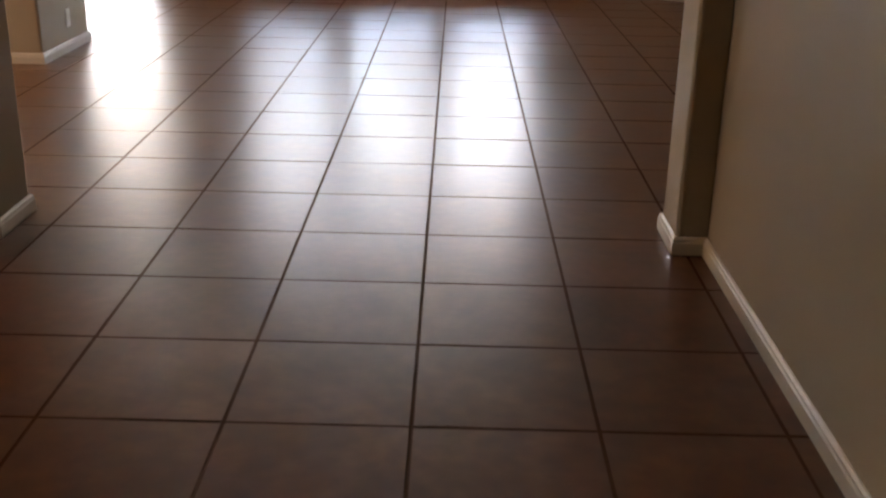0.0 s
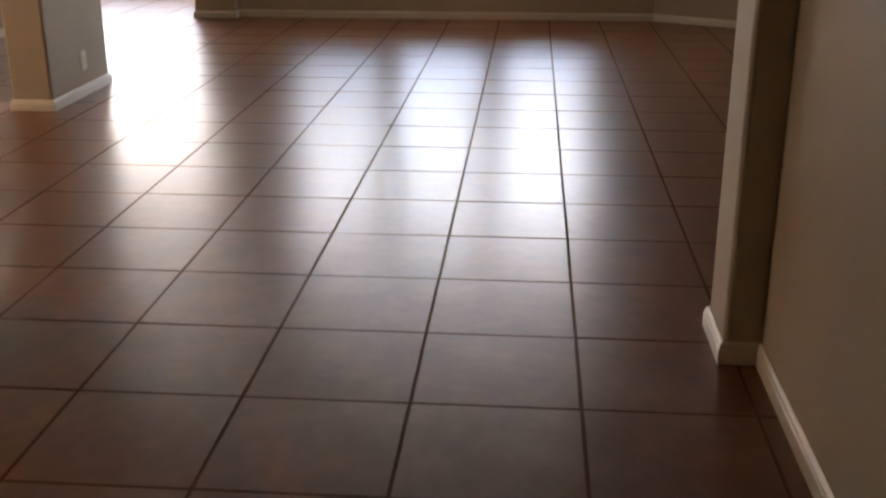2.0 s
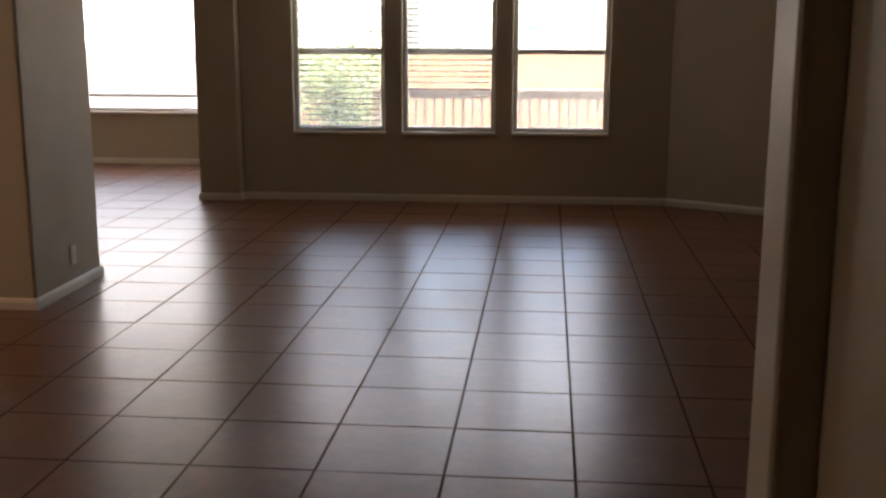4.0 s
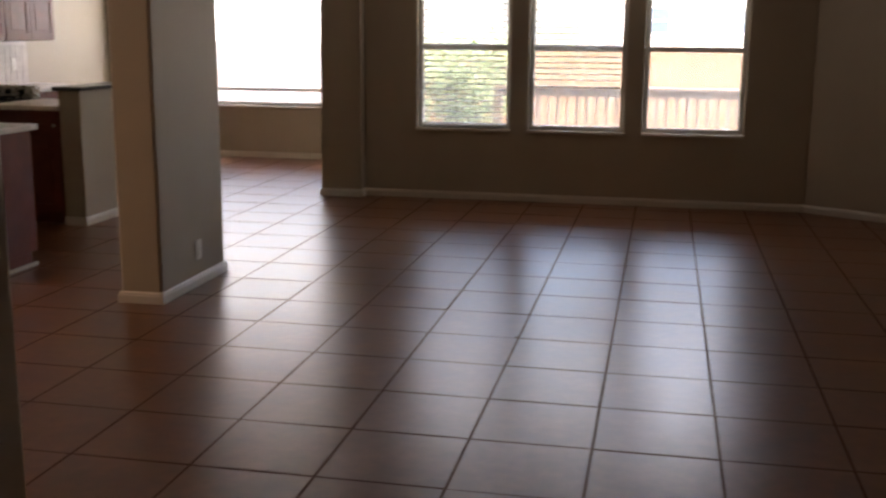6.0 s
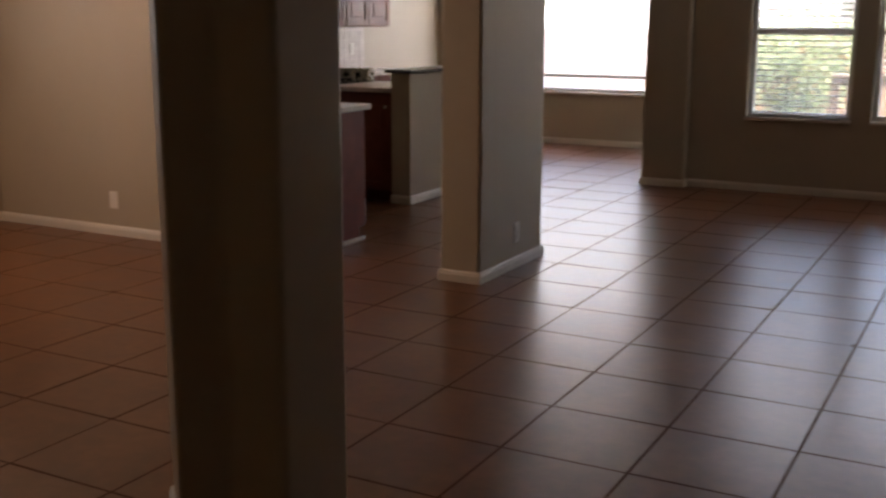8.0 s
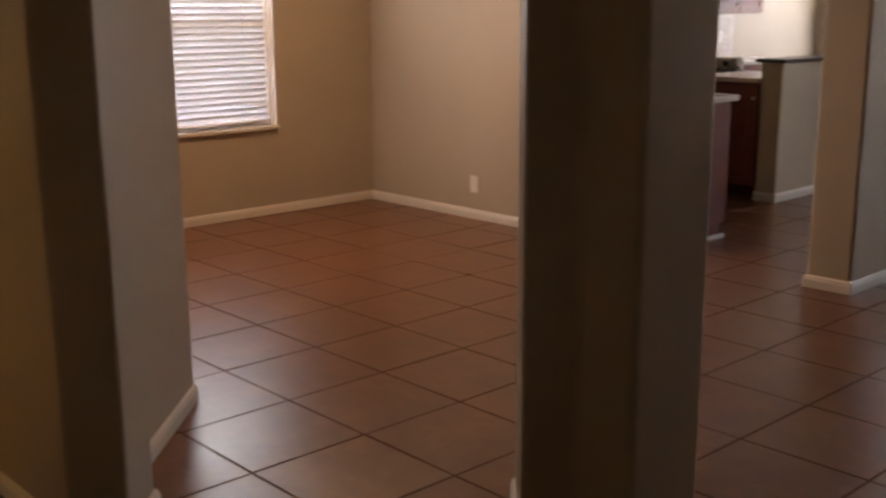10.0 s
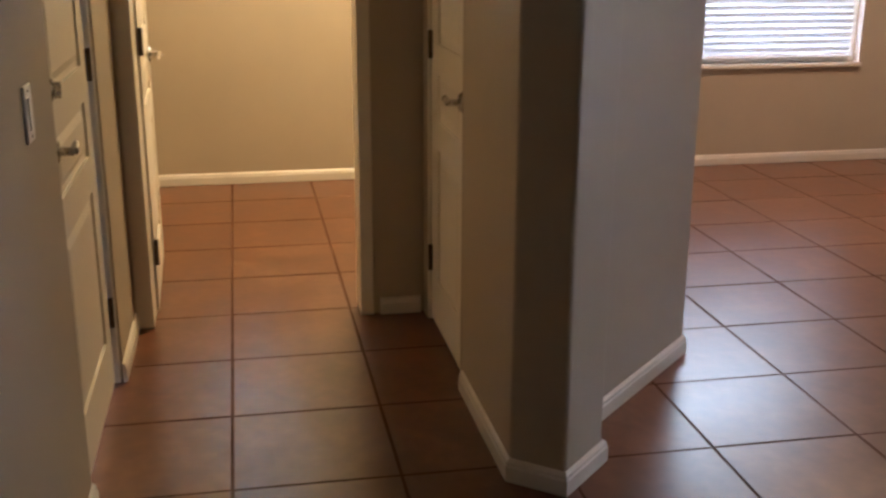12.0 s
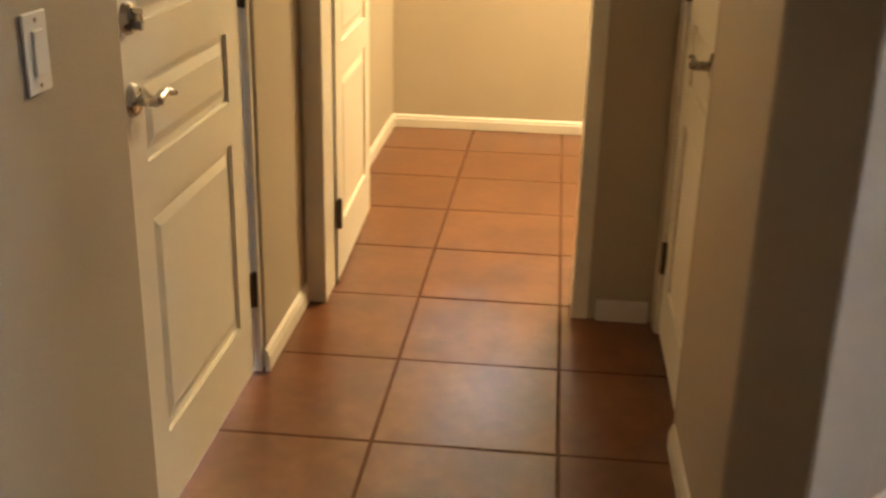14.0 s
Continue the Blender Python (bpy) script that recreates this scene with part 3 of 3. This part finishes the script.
def stove():
    top = empty("stove", pose(-5.67, 6.40, 0), "black kitchen stove with chrome knobs on a raised panel", "stove")
    part("body", boxes((0, 0.76, 0.02, 0.74, 0, 0.90)), M_BLACK, top, bevel=0.006)
    part("oven_door", boxes((0.02, 0.74, -0.01, 0.02, 0.18, 0.78)), M_BLACK, top, bevel=0.005)
    part("oven_handle", tube(bmesh.new(), (0.06, -0.045, 0.74), (0.70, -0.045, 0.74), 0.012), M_STEEL, top)
    part("cooktop", boxes((0.0, 0.76, 0.0, 0.74, 0.902, 0.925)), M_BLACK, top, bevel=0.006)
    for x in (0.2, 0.56):
        for y in (0.2, 0.5):
            g = bmesh.new()
            for a in range(4):
                c, s = math.cos(a * math.pi / 4), math.sin(a * math.pi / 4)
                tube(g, (x - 0.1 * c, y - 0.1 * s, 0.945), (x + 0.1 * c, y + 0.1 * s, 0.945), 0.006, 6)
            tube(g, (x, y, 0.925), (x, y, 0.945), 0.035, 14)
            part("burner_grate", g, M_BLACK, top)
    part("control_panel", boxes((0.0, 0.76, 0.64, 0.74, 0.925, 1.03)), M_STEEL, top, bevel=0.008)
    for x in (0.1, 0.22, 0.54, 0.66):
        part("knob", tube(bmesh.new(), (x, 0.64, 0.98), (x, 0.61, 0.98), 0.024, 16, 0.02), M_BLACK, top, "black knob")
    part("clock_panel", boxes((0.3, 0.46, 0.632, 0.641, 0.95, 1.01)), M_BLACK, top)


stove()
# half wall with dark caps
tagged(mesh_ob("half_wall", prism([(-4.31, 6.425), (-4.135, 6.425), (-4.135, 8.4), (-4.31, 8.4)], 0, 1.035), M_WALL, 0.01), "greige half wall at the end of the kitchen counter", "half wall", kind="structure")
baseboard([(-4.135, 8.4), (-4.135, 6.425), (-4.31, 6.425)])
tagged(mesh_ob("bar_cap", boxes((-4.345, -4.10, 6.39, 8.42, 1.037, 1.065)), M_CAP, 0.008), "dark laminate cap on the half wall", "bar top")

# wall cabinets and tiles on the west wall
for k in range(3):
    cabinet("wall_cabinet", pose(-6.075, 9.35 - 0.86 * (k + 1), 1.37, 0, 0, 90), 0.85, 0.32, 0.78, 2, "cherry wood wall cabinet with raised panel doors", 0.0)
for k in range(3):
    cabinet("base_cabinet", pose(-5.80, 9.38 - 0.72 * (k + 1), 0, 0, 0, 90), 0.72, 0.59, 0.88, 2, "dark cherry wood base cabinet below the wall cabinets")
tagged(mesh_ob("countertop", boxes((-6.398, -5.76, 7.2, 9.38, 0.883, 0.92)), M_COUNTER, 0.006), "pale laminate countertop under a tiled backsplash", "countertop")
splash = empty("backsplash", pose(-6.398, 7.2, 0.922), "beige square tile backsplash on the kitchen wall", "backsplash", kind="structure")
part("mortar", boxes((0.0, 0.004, 0.0, 2.1, 0, 0.435)), M_COUNTER, splash)
stile = bmesh.new()
box(stile, 0.004, 0.010, 0.002, 0.098, 0.002, 0.098)
first = part("tile", stile, M_SPLASH, splash)
for i in range(21):
    for k in range(4):
        if i or k:
            t_ = new("tile", first.data)
            t_.parent, t_.location = splash, (0, i * 0.1, k * 0.1)

# ---- outdoors ----
tagged(mesh_ob("ground", boxes((-400, 400, 8.7, 900, -0.9, -0.62), (-400, -6.9, -400, 8.7, -0.9, -0.62), (-6.9, 400, -400, -4.3, -0.9, -0.62), (2.8, 400, -4.3, 8.7, -0.9, -0.62)), M_GRASS), "mown lawn reaching to the horizon", "ground", kind="structure")
deck = empty("deck", pose(0, 0, 0), "weathered wooden deck outside the windows", "deck", kind="structure")
part("frame", boxes((-2.6, 3.4, 8.72, 12.6, -0.6, -0.19)), M_DECK, deck)
plank = boxes((-2.6, 3.4, 0.0, 0.138, -0.188, -0.15))
pl = part("plank", plank, M_DECK, deck)
pl.location = (0, 8.72, 0)
for k in range(1, 27):
    q = new("plank", pl.data)
    q.parent, q.location = deck, (0, 8.72 + 0.144 * k, 0)
rail_ = empty("deck_railing", pose(0, 12.5, 0), "pale sunbleached wooden deck railing with square balusters", "railing")
part("top_rail", boxes((-1.9, 3.4, -0.07, 0.07, 0.80, 0.838)), M_RAIL, rail_, bevel=0.005)
part("under_rail", boxes((-1.9, 3.4, -0.02, 0.02, 0.71, 0.799)), M_RAIL, rail_, bevel=0.004)
part("bottom_rail", boxes((-1.9, 3.4, -0.02, 0.02, -0.02, 0.06)), M_RAIL, rail_, bevel=0.004)
for x in (-1.86, -0.1, 1.66, 3.36):
    part("post", boxes((x - 0.05, x + 0.05, -0.05, 0.05, -0.149, 0.80)), M_RAIL, rail_, bevel=0.004)
bal = part("baluster", boxes((-0.019, 0.019, -0.019, 0.019, 0.06, 0.80)), M_RAIL, rail_)
bal.location = (-1.72, 0, 0)
for k in range(1, 42):
    x = -1.72 + 0.122 * k
    if min(abs(x - p) for p in (-0.1, 1.66, 3.36)) > 0.07:
        q = new("baluster", bal.data)
        q.parent, q.location = rail_, (x, 0, 0)
fence = empty("fence", pose(0, 21.5, -0.62), "tan wooden board fence at the end of the yard", "fence")
fb = part("board", boxes((-0.068, 0.068, -0.01, 0.01, 0.03, 1.83)), M_FENCE, fence)
fb.location = (-14, 0, 0)
for k in range(1, 190):
    q = new("board", fb.data)
    q.parent, q.location = fence, (-14 + 0.145 * k, 0.004 * math.sin(k * 2.3), 0.012 * math.sin(k * 5.1))
for z in (0.3, 1.0, 1.6):
    part("fence_rail", boxes((-14.1, 13.5, 0.01, 0.05, z, z + 0.09)), M_FENCE, fence)

# unseen fence copy, added to block sky behind the dining room blind
side = copy_thing(fence, pose(-9.6, 6.0, -0.62, 0, 0, 90))
tagged(side, "unseen tan board fence added to darken the dining blind gaps")


def house(x, y, w, d, h):
    top = empty("neighbour_house", pose(x, y, -0.62), "pale two storey neighbouring house with grey roof", "house", "neighbouring houses")
    part("wall", boxes((0, w, 0, d, 0, h)), M_HOUSE, top)
    bm = bmesh.new()
    a = [bm.verts.new(p) for p in ((-0.5, -0.5, h), (w + 0.5, -0.5, h), (w + 0.5, d + 0.5, h), (-0.5, d + 0.5, h), (d * 0.4, d / 2, h + 2.2), (w - d * 0.4, d / 2, h + 2.2))]
    for f in ((0, 1, 5, 4), (1, 2, 5), (2, 3, 4, 5), (3, 0, 4), (3, 2, 1, 0)):
        bm.faces.new([a[i] for i in f])
    part("roof", bm, M_ROOF, top)
    for zz in (2.1, 4.2):
        for k in range(int(w // 2.6)):
            xx = 1.74 + 2.1 * k
            wi = part("window", boxes((xx - 0.06, xx + 0.56, -0.05, 0.02, zz - 0.06, zz), (xx - 0.06, xx + 0.56, -0.05, 0.02, zz + 0.62, zz + 0.68), (xx - 0.06, xx, -0.05, 0.02, zz, zz + 0.62), (xx + 0.5, xx + 0.56, -0.05, 0.02, zz, zz + 0.62), (xx, xx + 0.5, -0.04, 0.02, zz + 0.29, zz + 0.33)), M_VINYL, top)
            part("pane", boxes((xx, xx + 0.5, -0.02, 0.01, zz, zz + 0.62)), M_DARKGLASS, wi)


house(-2.0, 27, 13, 8, 5.8)
house(-17, 27, 13, 8, 5.6)


def tree(x, y, z, seed, high, spread):
    rng = random.Random(seed)
    top = empty("garden_tree", pose(x, y, z), "leafy green garden tree beyond the deck", "tree")
    bm = bmesh.new()
    tube(bm, (0, 0, 0), (0.05, 0.02, high * 0.45), 0.09, 10, 0.06)
    tips = []
    for k in range(9):
        a = k * 2.4
        r = spread * rng.uniform(0.35, 0.75)
        p = (0.05 + r * math.cos(a), r * math.sin(a), high * rng.uniform(0.55, 0.92))
        tube(bm, (0.04, 0.01, high * rng.uniform(0.25, 0.45)), p, 0.035, 7, 0.012)
        tips.append(p)
    part("trunk", bm, M_BARK, top)
    bm = bmesh.new()
    for p in tips + [(0, 0, high * 0.7), (0.2, 0, high * 0.5), (-0.2, 0.1, high * 0.4)]:
        for _ in range(330):
            d = Vector((rng.gauss(0, 1), rng.gauss(0, 1), rng.gauss(0, 0.8))) * spread * 0.24
            c = Vector(p) + d
            u = Vector((rng.gauss(0, 1), rng.gauss(0, 1), rng.gauss(0, 1))).normalized()
            w = u.orthogonal().normalized()
            s = rng.uniform(0.035, 0.06)
            bm.faces.new([bm.verts.new(c + q) for q in (u * s, w * s * 0.45, -u * s, -w * s * 0.45)])
    part("crown", bm, M_LEAF, top, "dense green leaves")


tree(-2.95, 15.2, -0.62, 5, 2.0, 1.0)

# ---- floor: slab and tiles ----
floor = tagged(mesh_ob("floor", boxes((-6.83, 2.66, -4.16, 11.63, -0.2, -0.0029)), M_GROUT), "dark brown square ceramic tile floor with narrow grout", "floor", kind="structure")
T = 0.46


def tile_mesh():
    bm = bmesh.new()
    h, b = T / 2 - 0.0032, 0.002
    lo = [bm.verts.new((sx * h, sy * h, -0.003)) for sx, sy in ((-1, -1), (1, -1), (1, 1), (-1, 1))]
    mid = [bm.verts.new((sx * h, sy * h, -0.0018)) for sx, sy in ((-1, -1), (1, -1), (1, 1), (-1, 1))]
    hi = [bm.verts.new((sx * (h - b), sy * (h - b), 0)) for sx, sy in ((-1, -1), (1, -1), (1, 1), (-1, 1))]
    for p, q in ((lo, mid), (mid, hi)):
        for k in range(4):
            bm.faces.new((p[k], p[(k + 1) % 4], q[(k + 1) % 4], q[k]))
    for f in bm.faces:
        f.material_index = 1
    bm.faces.new(hi)
    return bm


first = part("floor_tile", tile_mesh(), M_TILE, floor)
first.data.materials.append(M_GROUT)
placed = 0
rest_v, rest_f = [], []
rng = random.Random(3)
proto = [tuple(v.co) for v in first.data.vertices]
faces = [tuple(p.vertices) for p in first.data.polygons]
first.location = (-6.5 * T, -0.5 * T, -0.0014)
for i in range(-15, 6):
    for j in range(-9, 26):
        x, y = (i + 0.5) * T, (j + 0.5) * T
        tx, ty = rng.gauss(0, 0.0017), rng.gauss(0, 0.0017)
        if (i, j) == (-7, -1):
            continue
        near = (-2.3 < x < 2.3 and -1.2 < y < 5.6) or (-5.2 < x <= -2.3 and -0.9 < y < 3.6)
        if near and placed < 299:
            q = new("floor_tile", first.data)
            q.parent, q.location, q.rotation_euler = floor, (x, y, -0.0014), (tx, ty, 0)
            placed += 1
        else:
            n = len(rest_v)
            rest_v += [(a + x, b + y, c - 0.0014 + b * tx - a * ty) for a, b, c in proto]
            rest_f += [tuple(k + n for k in f) for f in faces]
me = bpy.data.meshes.new("floor_tiles_far")
me.from_pydata(rest_v, [], rest_f)
me.materials.append(M_TILE)
me.materials.append(M_GROUT)
for f, k in zip(me.polygons, range(len(rest_f))):
    f.material_index = 0 if k % len(faces) == len(faces) - 1 else 1
far = new("floor_tiles_far", me)
far.parent = floor
tagged(far, "dark brown ceramic floor tiles", kind="stuff")
